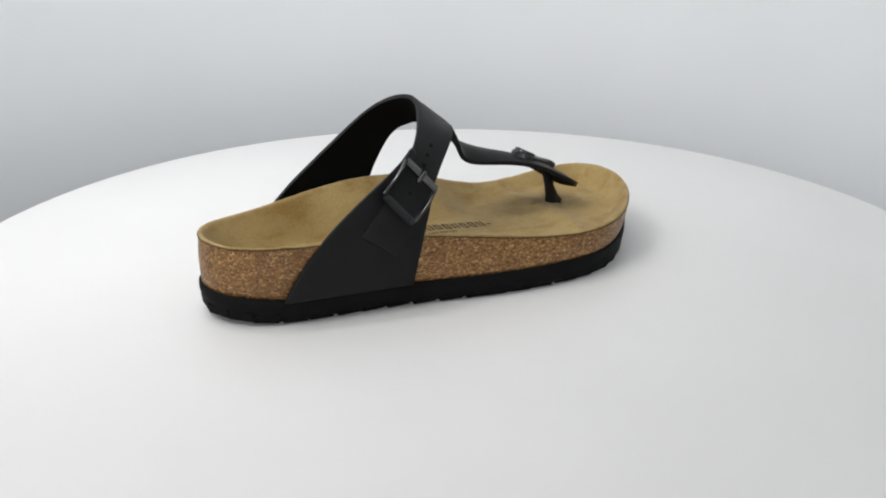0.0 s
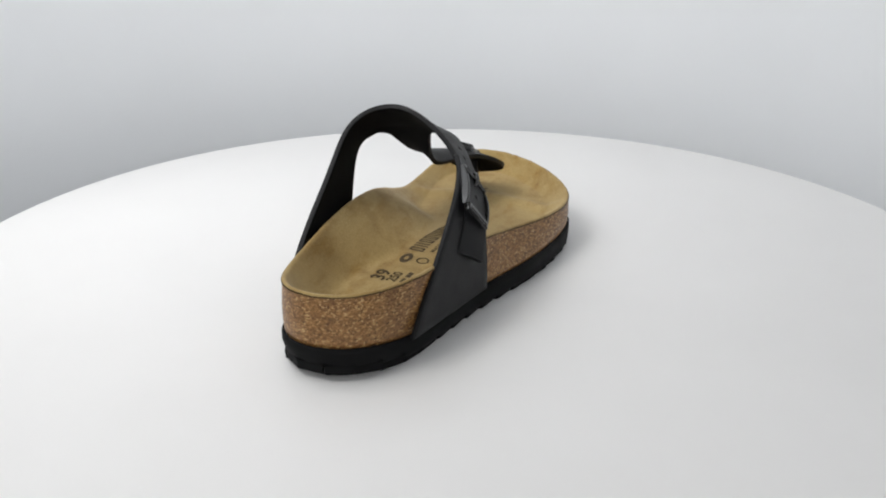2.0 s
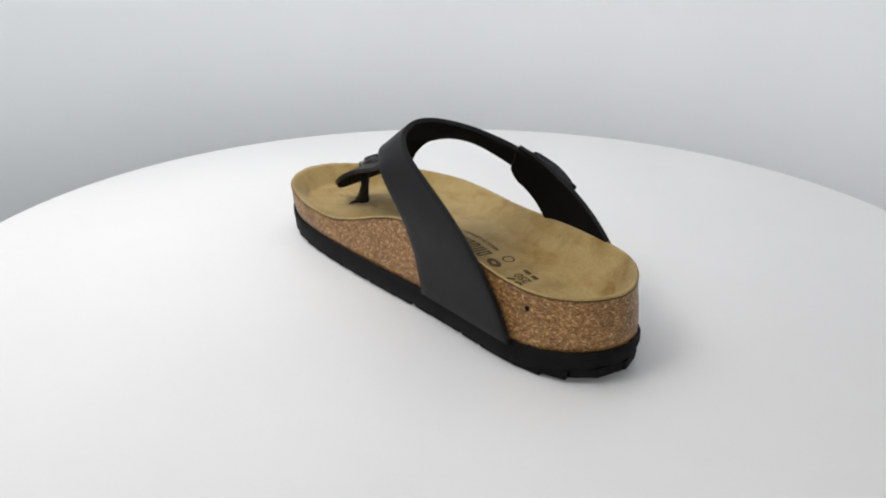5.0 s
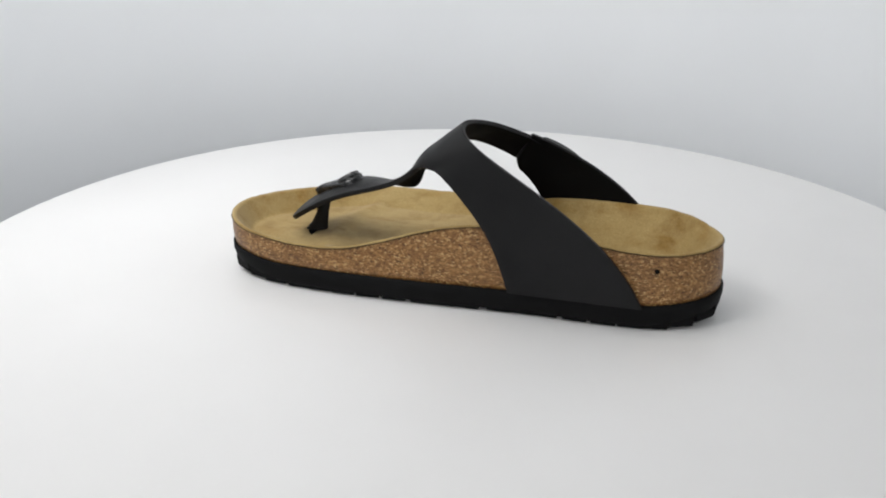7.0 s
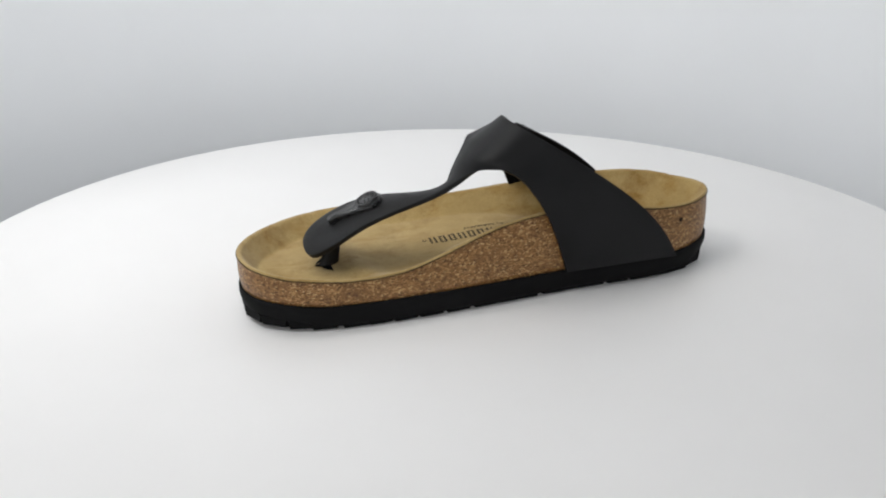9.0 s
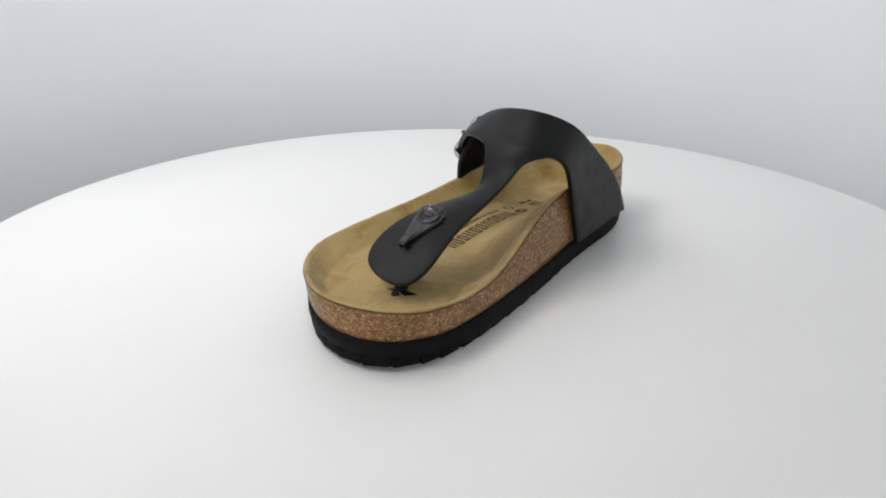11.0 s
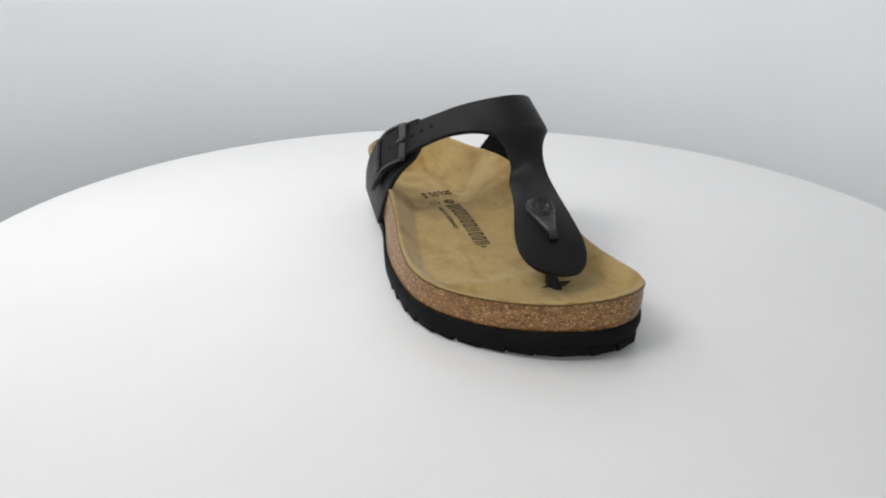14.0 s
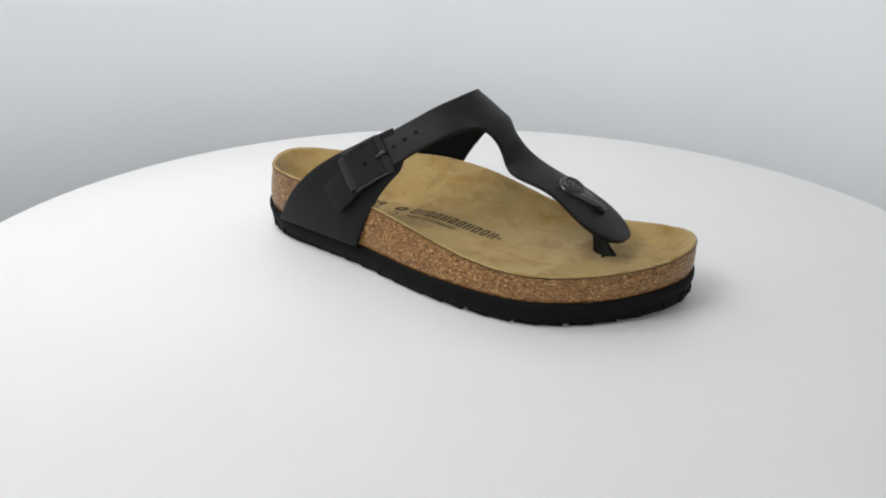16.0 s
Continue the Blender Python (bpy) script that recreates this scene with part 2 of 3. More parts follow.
def build_cork(sandal, rim, out):
    seam = bspline(OUTLINE, N, True)
    rows = []
    for w in np.linspace(0, 1, 9):
        xy = seam * (1 - w) + (rim[:, :2] + out * 0.2) * w + out * (0.8 * math.sin(math.pi * w ** 0.8))
        low = seam_height(seam[:, 0]) - 0.5
        z = low + (rim[:, 2] - 1.0 - low) * w
        rows.append(np.concatenate([xy, z[:, None]], 1))
    v = np.stack(rows, 1).reshape(-1, 3) * MM
    faces = grid_faces(N, 9, True) + [tuple(i * 9 for i in range(N))]
    part("cork_layer", mesh_of("cork_layer", v, faces, CORK), sandal, "lacquered brown granulated cork midsole")
    ring = np.concatenate([rim[:, :2] + out * 0.45, rim[:, 2:] - 1.25], 1) * MM
    v, f = tube(ring, 0.38 * MM, 6, True)
    part("lining_edge", mesh_of("lining_edge", v, f, LINING), sandal, "dark cut edge of the lining")


def lift(x):
    return 2.5 * step(x, 84, 130) + 3.2 * step(-np.asarray(x), 108, 142)


def build_sole(sandal, out):
    seam = bspline(OUTLINE, N, True)
    rows = []
    ends = step(seam[:, 0], 78, 122) + step(-seam[:, 0], 95, 138)
    for d, w in ((-6, 1.01), (0.9, 1.01), (1.6, 0.965), (1.6, 0.6), (1.3, 0.2), (0.4, 0.04), (-0.9, 0.0), (-2.4, 0.0), (-2.6, -1), (-9, -1)):
        xy = seam + out * (d - (1.0 * ends if w < 0.3 else 0 * ends))[:, None]
        low = 1.9 + lift(xy[:, 0]) + 2.0 * ends
        z = low + (seam_height(xy[:, 0]) - low) * w if w >= 0 else 0.5 + 0.4 * lift(xy[:, 0])
        rows.append(np.concatenate([xy, z[:, None]], 1))
    k = len(rows)
    v = np.stack(rows, 1).reshape(-1, 3) * MM
    faces = grid_faces(N, k, True) + [tuple(i * k + k - 1 for i in range(N)), tuple(i * k for i in range(N))]
    sole = part("sole", mesh_of("sole", v, faces, SOLE), sandal, "black rubber outsole with a wavy lugged edge")
    # lugs round the lower edge
    w, depth = 6.0, 11.0
    lug = [(-w, 0.2, 0.8), (w, 0.2, 0.8), (w - 0.5, -1.6, 0), (-w + 0.5, -1.6, 0), (-w - 0.9, 0.6, 5.4), (w + 0.9, 0.6, 5.4),
           (w - 0.5, -depth, 0), (-w + 0.5, -depth, 0), (w + 0.9, -depth, 5.4), (-w - 0.9, -depth, 5.4)]
    lf = [(4, 5, 1, 0), (0, 1, 2, 3), (3, 2, 6, 7), (7, 6, 8, 9), (5, 8, 6, 2, 1), (4, 0, 3, 7, 9), (4, 9, 8, 5)]
    me = mesh_of("tread_lug", np.array(lug) * MM, lf, SOLE, False)
    gaps = np.linalg.norm(np.roll(seam, -1, 0) - seam, axis=1)
    run, count = np.concatenate([[0], np.cumsum(gaps)]), 46
    for i in range(count):
        j = int(np.searchsorted(run, (i + 0.5) / count * run[-1])) % N
        p, o = seam[j] - out[j] * 0.5 * ends[j], out[j]
        ob = part("tread_lug", me, sole)
        ob.matrix_local = Matrix.Translation((p[0] * MM, p[1] * MM, float(lift(p[0])) * MM)) @ Matrix.Rotation(math.atan2(o[1], o[0]) - math.pi / 2, 4, "Z")
    return sole


# edge lines of the straps
REAR = bspline([(-102, 58.5, 13.2), (-91, 58.5, 36.5), (-49, 53.5, 66.5), (-17.5, 58.4, 86.6), (-3.5, 32, 95.1), (-25.5, 4.5, 84),
                (-41, -16.8, 75.5), (-101, -14.6, 44), (-114, -8.5, 13.2)], 241)
FRONT_IN = bspline([(-36, 54.5, 13.2), (-29, 53, 38), (-14.5, 57, 59.5), (-2, 56.6, 72.6), (10, 43, 73.5), (22, 37.5, 60.5), (42.5, 32.5, 52.5),
                    (67.5, 28.5, 45), (86, 28, 32), (91, 17.5, 27.5)], 241)
FRONT_OUT = bspline([(-26.5, -13, 64), (-13.5, -3, 72.6), (-2, -0.5, 77.8), (4.5, 19.5, 79), (17.5, 22.5, 62.5), (16, 20.5, 50),
                     (52, 4.5, 53), (74, -12, 38), (92, -3.5, 30), (91, 17.5, 27.5)], 241)
WING_FRONT = bspline([(-50.5, -27, 13.2), (-44, -25, 35), (-36, -22.6, 50), (-26, -10.5, 59)], 121)
CROOK_IN, CROOK_OUT, TOP_IN, TOP_OUT = 0.335, 0.287, 0.34, 0.60


def lerp_rows(a, b, nv, crown=None, up=(0, 0, 1)):
    v = np.linspace(0, 1, nv)[None, :, None]
    g = a[:, None] * (1 - v) + b[:, None] * v
    if crown is not None:
        g = g + (np.asarray(crown)[:, None, None] * (1 - (2 * v - 1) ** 2)) * np.array(up, float)
    return g


def build_strap(sandal):
    nv, nr = 13, 23
    # band: inner side, root of the leg, outer side down to the loose end below the buckle
    t = np.linspace(0, 1, 34)
    a1, b1 = along(REAR, t * TOP_IN), along(FRONT_IN, t ** 0.92 * CROOK_IN)
    cm, cl = along(FRONT_IN, CROOK_IN)[0], along(FRONT_OUT, CROOK_OUT)[0]
    t = np.linspace(0, 1, nr)
    root = bspline([cm, cm + (4, -1, 4), (cm + cl) / 2 + (2, 4.5, 6.5), cl + (0, 8, 3.5), cl], nr)
    a2 = along(REAR, TOP_IN + t * (TOP_OUT - TOP_IN))
    edge_r = bspline([along(REAR, TOP_OUT)[0], along(REAR, 0.64)[0], (-25, 4, 83), (-36, -7, 76.5), (-45, -12.8, 69.5), (-54, -16.5, 62.5),
                      (-65, -18.8, 51.5), (-75.5, -18.0, 41.2)], 121)
    edge_f = bspline([cl, along(FRONT_OUT, 0.231)[0], along(FRONT_OUT, 0.146)[0], (-11.6, -4, 73.4), (-24.2, -12.6, 65.3), (-35.8, -21, 56.0),
                      (-48.8, -26.4, 44.6), (-60.6, -26.6, 30.9)], 121)
    t = np.linspace(0, 1, 46)
    a3, b3 = along(edge_r, t), along(edge_f, t)
    ra, rb = np.concatenate([a1, a2[1:], a3[1:]]), np.concatenate([b1, root[1:], b3[1:]])
    n = len(ra)
    crown = np.concatenate([np.linspace(0, 0.3, 33), np.full(nr, 0.3), np.linspace(0.3, 0.6, n - 33 - nr)])
    band = lerp_rows(ra, rb, nv, crown, (0, -0.2, 1))
    # leg: from the root to the rounded tip
    t = np.linspace(0, 1, 40)
    end_in, end_out = 0.875, 0.815
    li, lo = along(FRONT_IN, CROOK_IN + t * (end_in - CROOK_IN)), along(FRONT_OUT, CROOK_OUT + t * (end_out - CROOK_OUT))
    round_tip = np.concatenate([along(FRONT_IN, np.linspace(end_in, 1, 30)), along(FRONT_OUT, np.linspace(1, end_out, 30))[1:]])
    for _ in range(14):
        round_tip[1:-1] = (round_tip[:-2] + 2 * round_tip[1:-1] + round_tip[2:]) / 4
    gaps = np.concatenate([[0], np.cumsum(np.linalg.norm(np.diff(round_tip, axis=0), axis=1))])
    round_tip = np.stack([np.interp(np.linspace(0, gaps[-1], nr), gaps, round_tip[:, k]) for k in range(3)], -1)
    v = np.linspace(0, 1, nr)[None, :, None]
    leg = li[:, None] * (1 - v) + lo[:, None] * v
    bulge = root - (cm[None] * (1 - v[0]) + cl[None] * v[0])
    fade = (1 - step(t, 0, 0.34))[:, None, None]
    crown = (1 - (2 * v - 1) ** 2) * np.array([0.25, 0, 1.0])
    leg = leg + bulge[None] * fade + (1 - fade) * 2.2 * crown
    w = np.linspace(0, 1, 9)[1:, None, None]
    cap = (li[-1] * (1 - v) + lo[-1] * v) * (1 - w) + round_tip[None] * w + 2.2 * (1 - w ** 2) * crown
    leg = np.concatenate([leg, cap])
    off = band.shape[0] * nv
    verts = np.concatenate([band.reshape(-1, 3), leg.reshape(-1, 3)]) * MM
    faces = grid_faces(n, nv) + grid_faces(len(leg), nr, off=off)
    me = mesh_of("strap", verts, faces, STRAP)
    bm = bmesh.new()
    bm.from_mesh(me)
    bmesh.ops.dissolve_degenerate(bm, dist=1e-5, edges=bm.edges)
    inside = [q for q in bm.verts if not q.is_boundary]
    for _ in range(5):
        bmesh.ops.smooth_vert(bm, verts=inside, factor=0.5, use_axis_x=True, use_axis_y=True, use_axis_z=True)
    bm.to_mesh(me)
    bm.free()
    ob = part("strap", me, sandal, "matt black T-shaped thong strap with punched holes")
    thicken(ob, 0.0026)
    return ob


def build_wing(sandal):
    s = np.linspace(0, 1, 30)
    a, b = along(REAR, 1 - 0.235 * s), along(WING_FRONT, s)
    b = b + (a - b) * (0.24 * np.clip((s - 0.84) / 0.16, 0, 1) ** 2.2)[:, None]     # rounded upper corner
    g = lerp_rows(a, b, 13, 0.6 * np.sin(math.pi * np.clip(s, 0, 1)), (0, -1, 0.2))
    ob = part("side_wing", mesh_of("side_wing", g.reshape(-1, 3) * MM, grid_faces(30, 13), STRAP), sandal)
    thicken(ob, 0.0026)


def frame_at(origin, x, y):
    x = Vector(x).normalized()
    y = Vector(y)
    y = (y - x * y.dot(x)).normalized()
    z = x.cross(y)
    m = Matrix((x, y, z)).transposed().to_4x4()
    m.translation = Vector(origin) * MM
    return m


def round_rect(hx, hy, r, n=5):
    out = []
    for cx, cy, a0 in ((hx - r, hy - r, 0), (-hx + r, hy - r, 90), (-hx + r, -hy + r, 180), (hx - r, -hy + r, 270)):
        for i in range(n + 1):
            a = radians(a0 + 90 * i / n)
            out.append((cx + r * math.cos(a), cy + r * math.sin(a), 0))
    return out


def box_mesh(name, hx, hy, hz, material, bevel=0.4):
    bm = bmesh.new()
    bmesh.ops.create_cube(bm, size=2.0, matrix=Matrix.Diagonal((hx * MM, hy * MM, hz * MM, 1)))
    bmesh.ops.bevel(bm, geom=bm.edges[:], offset=bevel * MM, segments=2, affect="EDGES")
    me = bpy.data.meshes.new(name)
    bm.to_mesh(me)
    bm.free()
    me.materials.append(material)
    return me


def build_buckle(sandal):
    # x runs across the strap towards the toe side, y up along it
    m = frame_at((-45.6, -19.0, 60.3), (0.61, -0.31, -0.75), (14.4, 7.5, 14.2))
    v, f = tube([(x * MM, (y - 1.4) * MM, z) for x, y, z in round_rect(10.2, 11.6, 2.0)], 1.0 * MM, 10, True)
    buckle = part("buckle", mesh_of("buckle", v, f, METAL), sandal, "glossy black lacquered buckle frame")
    buckle.matrix_local = m
    # the top bar has a broad face that slopes towards the toe leg
    prof = [(-2.2, -0.7), (-2.2, 1.1), (-1.4, 1.9), (2.2, 0.3), (2.4, -0.7)]
    ends, k = ((-10.9, 0.8), (-10.5, 1.0), (10.5, 1.0), (10.9, 0.8)), 5
    v = [(x * MM, y * q * MM, z * q * MM) for x, q in ends for y, z in prof]
    f = [(i * k + j, i * k + (j + 1) % k, (i + 1) * k + (j + 1) % k, (i + 1) * k + j) for i in range(3) for j in range(k)]
    f += [tuple(range(k)), tuple(range(3 * k, 4 * k))]
    bar = part("cross_bar", mesh_of("cross_bar", v, f, METAL, False), buckle)
    bar.matrix_local = Matrix.Translation((0, 9.6 * MM, 0.7 * MM))
    # the stretch of leather that runs through the frame, with its own hole
    fold = part("strap_run", box_mesh("strap_run", 10.1, 11.6, 1.5, STRAP, 0.7), buckle, "matt black leather run through the buckle")
    fold.matrix_local = Matrix.Translation((0, -2.2 * MM, -0.5 * MM))
    hole = part("strap_hole", disc_mesh("strap_hole", 1.15, 0.12, HOLE, 14), buckle)
    hole.matrix_local = Matrix.Translation((0, -2.5 * MM, 1.05 * MM))
    # arched side plates
    steps, v = 13, []
    for i in range(steps):
        y = -13.0 + 23.4 * i / (steps - 1)
        arch = 1 - ((y + 1.3) / 11.7) ** 2
        for x, z in ((-0.75, -1.4), (-0.75, 0.5 + 1.9 * arch), (-0.35, 0.9 + 2.0 * arch), (0.35, 0.9 + 2.0 * arch), (0.75, 0.5 + 1.9 * arch), (0.75, -1.4)):
            v.append((x * MM, y * MM, z * MM))
    k = 6
    f = [(i * k + j, i * k + (j + 1) % k, (i + 1) * k + (j + 1) % k, (i + 1) * k + j) for i in range(steps - 1) for j in range(k)]
    f += [tuple(range(k)), tuple(range((steps - 1) * k, steps * k))]
    side = mesh_of("side_plate", v, f, METAL, False)
    for x in (-10.9, 10.9):
        part("side_plate", side, buckle).matrix_local = Matrix.Translation((x * MM, 0, 0))
    v, f = tube([(0, 12.2 * MM, 1.2 * MM), (0, 10.6 * MM, 2.5 * MM), (0, 8 * MM, 2.6 * MM), (0, 6 * MM, 1.7 * MM), (0, 4.6 * MM, 0)], 1.25 * MM, 8)
    part("prong", mesh_of("prong", v, f, METAL), buckle)
    plate = part("keeper_plate", box_mesh("keeper_plate", 10.2, 2.4, 1.0, METAL, 0.6), buckle)
    plate.matrix_local = Matrix.Translation((0, -13.8 * MM, 0.7 * MM))
    ridge = box_mesh("embossed_bar", 0.7, 1.0, 0.35, METAL, 0.15)
    for i in range(8):
        ob = part("embossed_bar", ridge, buckle)
        ob.matrix_local = Matrix.Translation(((i - 3.5) * 2.1 * MM, -13.8 * MM, 1.7 * MM))


def disc_mesh(name, r, h, material, n=20):
    v, f = lathe([(0, h), (r * 0.75, h), (r, h * 0.6), (r, -h)], n)
    return mesh_of(name, np.array(v) * MM, f, material)


def tree_of(ob):
    from mathutils.bvhtree import BVHTree
    dg = bpy.context.evaluated_depsgraph_get()
    return BVHTree.FromObject(ob, dg)


def build_holes(sandal, strap):
    """Punched holes along the outer side of the strap, and the row under the buckle, as near-black surface discs."""
    tree = tree_of(strap)
    me = disc_mesh("strap_hole", 1.15, 0.12, HOLE, 14)
    for x, y, z in ((-23.4, -4.6, 75.0), (-28.2, -9.4, 71.8), (-33.0, -14.0, 68.4)):
        at, normal, _, _ = tree.find_nearest(Vector((x, y - 4, z + 4)) * MM)
        ob = part("strap_hole", me, strap)
        ob.matrix_local = Matrix.Translation(at) @ normal.to_track_quat("Z", "Y").to_matrix().to_4x4()


def build_thong(sandal, strap, footbed):
    tree, ground = tree_of(strap), tree_of(footbed)
    base = ground.ray_cast(Vector((77.5, 10, 60)) * MM, Vector((0, 0, -1)))[0]
    top = tree.ray_cast(Vector((73.5, 11, 90)) * MM, Vector((0, 0, -1)))[0]
    d = top - base
    verts, sides = [], 16
    levels = ((-0.08, 7.0, 3.4, 2.4), (0.03, 6.2, 2.8, 2.0), (0.16, 4.8, 2.1, 1.0), (0.45, 3.5, 1.7, 0), (0.97, 4.0, 1.9, 0))
    for h, rx, ry, fwd in levels:
        c = base + d * h
        verts += [c + Vector(((rx * math.cos(2 * math.pi * k / sides) + fwd) * MM, ry * math.sin(2 * math.pi * k / sides) * MM, 0)) for k in range(sides)]
    f = [(j * sides + k, j * sides + (k + 1) % sides, (j + 1) * sides + (k + 1) % sides, (j + 1) * sides + k) for j in range(4) for k in range(sides)]
    f += [tuple(range(sides)), tuple(range(4 * sides, 5 * sides))]
    v = verts
    part("thong_post", mesh_of("thong_post", v, f, STRAP), sandal, "black toe post between footbed and strap")
    # the ragged slit that the post comes through
    ring, k = [], 22
    for i in range(k):
        a = 2 * math.pi * i / k
        rag = 1 + 0.22 * math.sin(3 * a + 1) + 0.15 * math.sin(7 * a)
        p = base / MM + Vector((3.2 + 2.1 * rag * math.cos(a), 2.2 + 7.4 * rag * math.sin(a), 0))
        hit = ground.ray_cast(Vector((p.x, p.y, 60)) * MM, Vector((0, 0, -1)))[0]
        ring.append(hit + Vector((0, 0, 0.0003)))
    part("toe_slit", mesh_of("toe_slit", ring, [tuple(range(k))], HOLE), footbed, "dark ragged slit round the toe post")
    # a stray thread by the foot of the post
    path = [Vector(p) * MM for p in ((84, 12, 21.6), (87, 15, 22.4), (89, 18, 22.8), (91.5, 19, 22.2))]
    v, f = tube(path, 0.16 * MM, 6)
    part("loose_thread", mesh_of("loose_thread", v, f, SUEDE), sandal, "pale loose thread beside the toe post")
    # teardrop clip with a round stud head
    at, normal, _, _ = tree.ray_cast(Vector((58, 14.5, 90)) * MM, Vector((0, 0, -1)))
    tip = tree.ray_cast(Vector((77, 10.5, 90)) * MM, Vector((0, 0, -1)))[0]
    m = frame_at(at / MM, tip - at, normal.cross(tip - at))
    r, ring = 7.6, []
    length = (tip - at).length / MM
    for i in range(29):
        a = radians(75 + 210 * i / 28)
        ring.append((r * math.cos(a), r * math.sin(a)))
    ring += [(length - 4.5, -2.3), (length, -2.0), (length, 2.0), (length - 4.5, 2.3)]
    verts, k = [], len(ring)
    for s, z in ((1.0, -2.5), (1.0, 0.7), (0.93, 1.4), (0.8, 1.6)):
        verts += [(x * s, y * s, z + (2.6 * max(0, x) / length if z > 0 else 0)) for x, y in ring]
    faces = [(j * k + i, j * k + (i + 1) % k, (j + 1) * k + (i + 1) % k, (j + 1) * k + i) for j in range(3) for i in range(k)]
    faces += [tuple(range(3 * k, 4 * k))]
    clip = part("toe_clip", mesh_of("toe_clip", np.array(verts) * MM, faces, STUD, False), sandal, "black teardrop clip with round stud")
    clip.matrix_local = m
    v, f = lathe([(0, 2.9), (3.3, 2.9), (3.6, 3.2), (5.0, 3.2), (5.3, 2.9), (5.6, 3.4), (6.2, 3.2), (6.5, 2.6), (6.5, 0.7)], 36)
    part("stud", mesh_of("stud", np.array(v) * MM, f, STUD), clip)
    dash = box_mesh("embossed_dash", 0.7, 0.3, 0.28, STUD, 0.1)
    for i in range(14):
        a = 2 * math.pi * i / 14
        ob = part("embossed_dash", dash, clip)
        ob.matrix_local = Matrix.Translation((4.3 * math.cos(a) * MM, 4.3 * math.sin(a) * MM, 3.25 * MM)) @ Matrix.Rotation(a, 4, "Z")
    for y in (-0.9, 0.9):
        ob = part("embossed_dash", box_mesh("embossed_dash", 0.4, 1.9, 0.22, STUD, 0.1), clip)
        ob.matrix_local = Matrix.Translation((y * MM, 0, 2.95 * MM))


def lay_on(me, tree, m, height=0.00025):
    """Drops a flat mesh onto the footbed."""
    for v in me.vertices:
        p = m @ v.co
        hit = tree.ray_cast(Vector((p.x, p.y, 0.09)), Vector((0, 0, -1)))[0]
        v.co = Vector((p.x, p.y, (hit.z if hit else 0.022) + height))


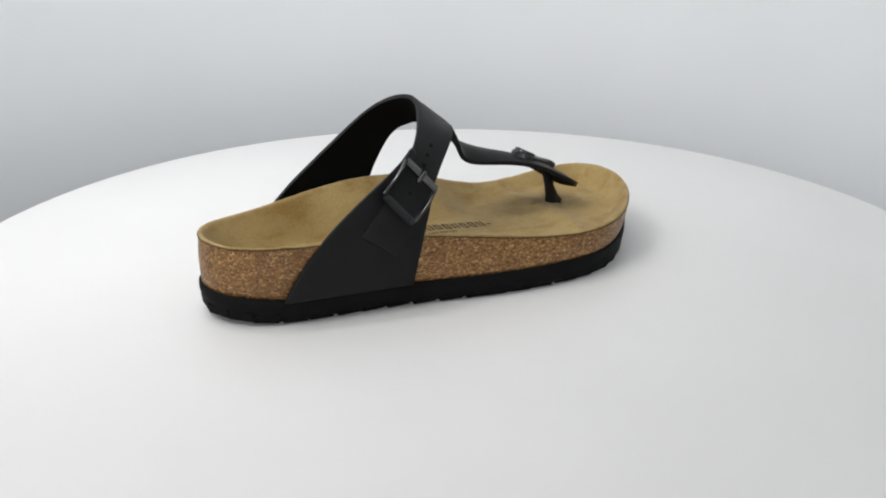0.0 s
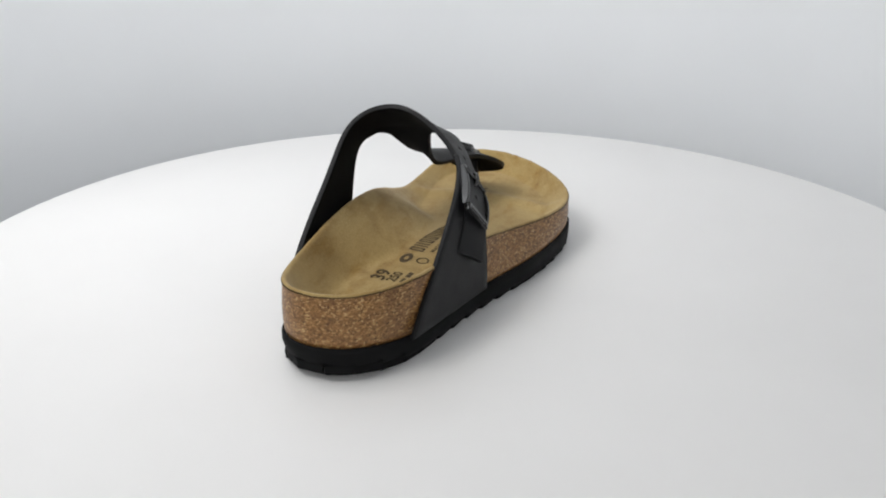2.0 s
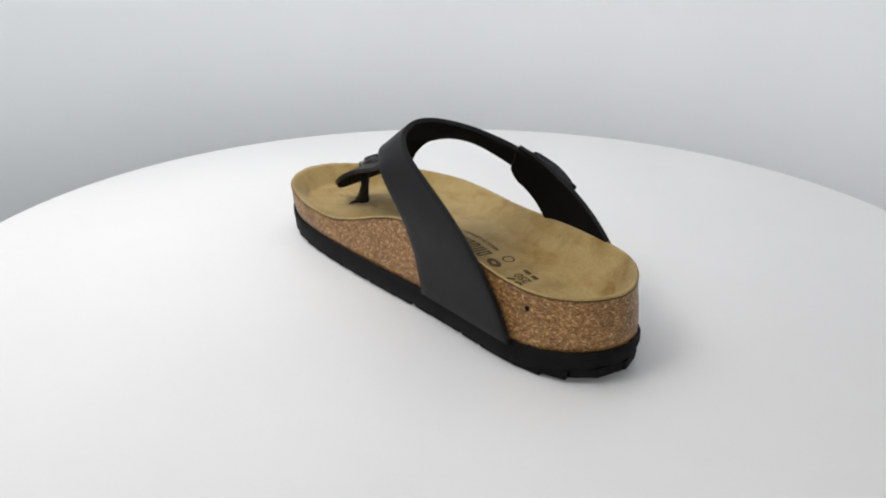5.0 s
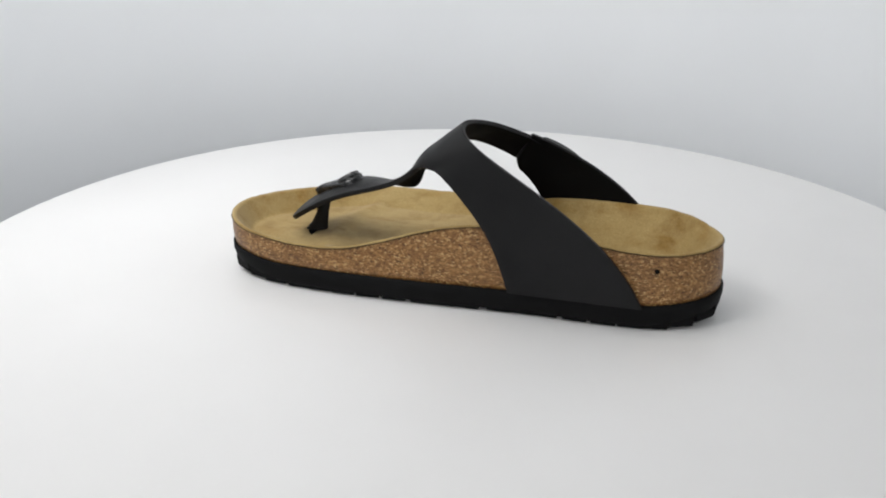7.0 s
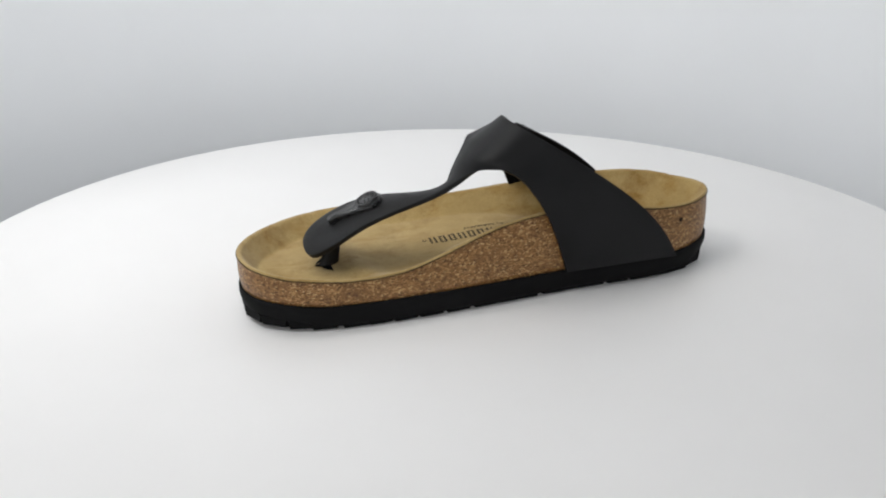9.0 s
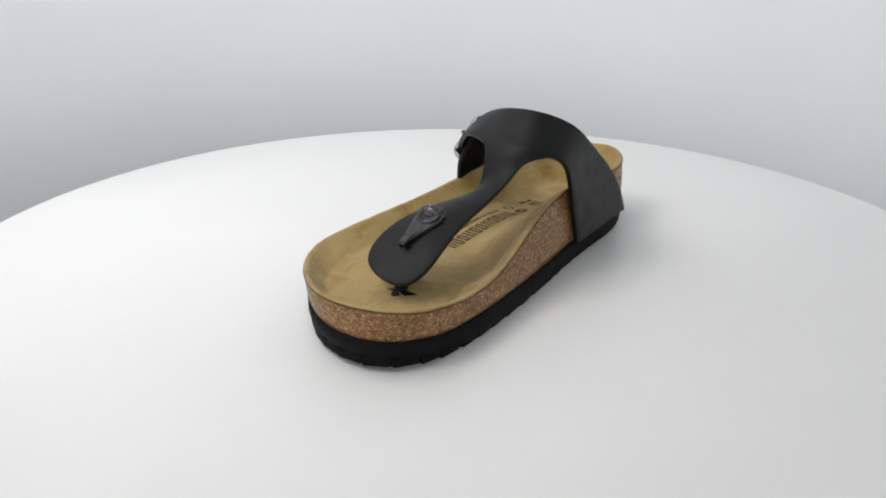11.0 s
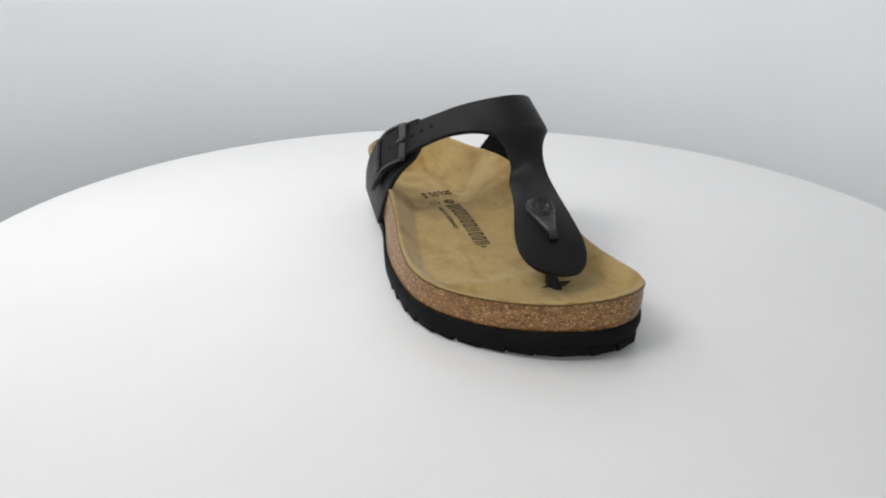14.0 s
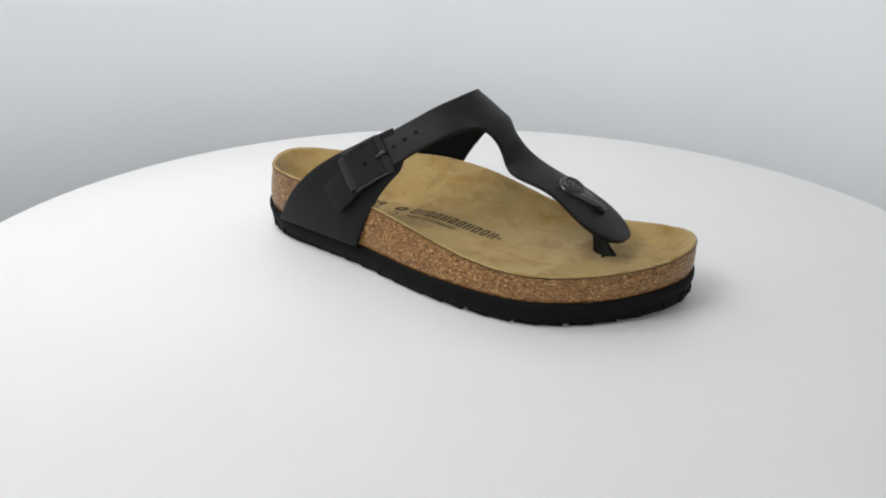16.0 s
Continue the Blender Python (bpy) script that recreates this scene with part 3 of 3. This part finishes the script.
def build_print(sandal, footbed):
    """Printed size figures and line of origin; the maker's name and mark stay plain shapes."""
    tree = tree_of(footbed)

    def words(text, x, y, size, stretch=1.0):
        cu = bpy.data.curves.new("print", "FONT")
        cu.offset = size * 0.018 * MM
        cu.body, cu.size, cu.align_x, cu.align_y = text, size * MM, "LEFT", "BOTTOM"
        tmp = new("print", cu)
        bpy.context.view_layer.update()
        me = bpy.data.meshes.new_from_object(tmp.evaluated_get(bpy.context.evaluated_depsgraph_get()))
        bpy.data.objects.remove(tmp)
        me.materials.clear()
        me.materials.append(INK)
        lay_on(me, tree, Matrix.Translation((x * MM, y * MM, 0)) @ Matrix.Rotation(radians(-10), 4, "Z") @ Matrix.Diagonal((stretch, 1, 1, 1)))
        part("printed_text", me, footbed)

    def bar(name, x, y, w, h):
        nx, ny = max(2, int(w / 2) + 1), max(2, int(h / 2) + 1)
        v = [(w * i / (nx - 1) * MM, h * j / (ny - 1) * MM, 0) for i in range(nx) for j in range(ny)]
        me = bpy.data.meshes.new(name)
        me.from_pydata(v, [], grid_faces(nx, ny))
        me.materials.append(INK)
        lay_on(me, tree, Matrix.Translation((x * MM, y * MM, 0)) @ Matrix.Rotation(radians(-10), 4, "Z"))
        part(name, me, footbed)

    def ring_bar(x, y, rx, ry, thick):
        v = [(rx * q * math.cos(2 * math.pi * i / 24) * MM, ry * q * math.sin(2 * math.pi * i / 24) * MM, 0) for i in range(24) for q in (1 - thick, 1)]
        me = bpy.data.meshes.new("printed_mark")
        me.from_pydata(v, [], grid_faces(24, 2, True))
        me.materials.append(INK)
        lay_on(me, tree, Matrix.Translation((x * MM, y * MM, 0)) @ Matrix.Rotation(radians(-10), 4, "Z"))
        part("printed_mark", me, footbed)

    c, s = math.cos(radians(10)), math.sin(radians(10))
    words("39", -72, 18.4, 10.6, 1.05)
    words("250", -71.8, 13.0, 6.9, 1.02)
    bar("printed_bar", -71.4, 9.4, 4.6, 2.6)
    bar("printed_bar", -65.4, 8.2, 5.4, 2.6)
    for i in range(11):          # the name, as plain upright strokes, some closed above and below
        x = -37.6 + i * 5.3
        y = 9.8 - (x + 37.6) * s / c
        bar("printed_bar", x, y, 1.2, 8.4)
        bar("printed_bar", x + 2.5, y - 2.5 * s / c, 1.2, 8.4)
        if i % 3 != 1:
            bar("printed_bar", x + 1.3, y - 1.3 * s / c, 1.4, 1.3)
            bar("printed_bar", x + 1.3 + 7.1 * s, y - 1.3 * s / c + 7.1 * c, 1.4, 1.3)
    ring_bar(22.4, 2.6, 1.3, 1.3, 0.45)
    words("MADE IN GERMANY", -37, 3.4, 3.5, 1.12)
    ring_bar(-45.5, 16.2, 5.0, 3.1, 0.62)
    ring_bar(-46.6, 7.2, 3.2, 3.4, 0.24)


def build_sandal():
    sandal = tagged(new("sandal"), "black thong sandal with tan footbed and cork sole", "sandal")
    rim, out, footbed = build_footbed(sandal)
    build_cork(sandal, rim, out)
    build_sole(sandal, out)
    strap = build_strap(sandal)
    build_wing(sandal)
    build_buckle(sandal)
    bpy.context.view_layer.update()
    build_holes(sandal, strap)
    build_thong(sandal, strap, footbed)
    cork = next(o for o in sandal.children if o.name.startswith("cork"))
    # small dark knot in the cork, laid on as a disc
    at, normal, _, _ = tree_of(cork).find_nearest(Vector((-108, 58, 31.5)) * MM)
    knot = part("cork_pit", disc_mesh("cork_pit", 1.3, 0.1, HOLE, 12), cork)
    knot.matrix_local = Matrix.Translation(at) @ normal.to_track_quat("Z", "Y").to_matrix().to_4x4()
    build_print(sandal, footbed)
    return sandal


build_tent()
turntable = build_turntable()
sandal = build_sandal()


def motions():
    rows = [(i * 0.5, pose(0, 0, 0, 0, 0, START + SPEED * i * 0.5)) for i in range(33)]
    walk(turntable, rows)
    walk(sandal, rows)


motions()
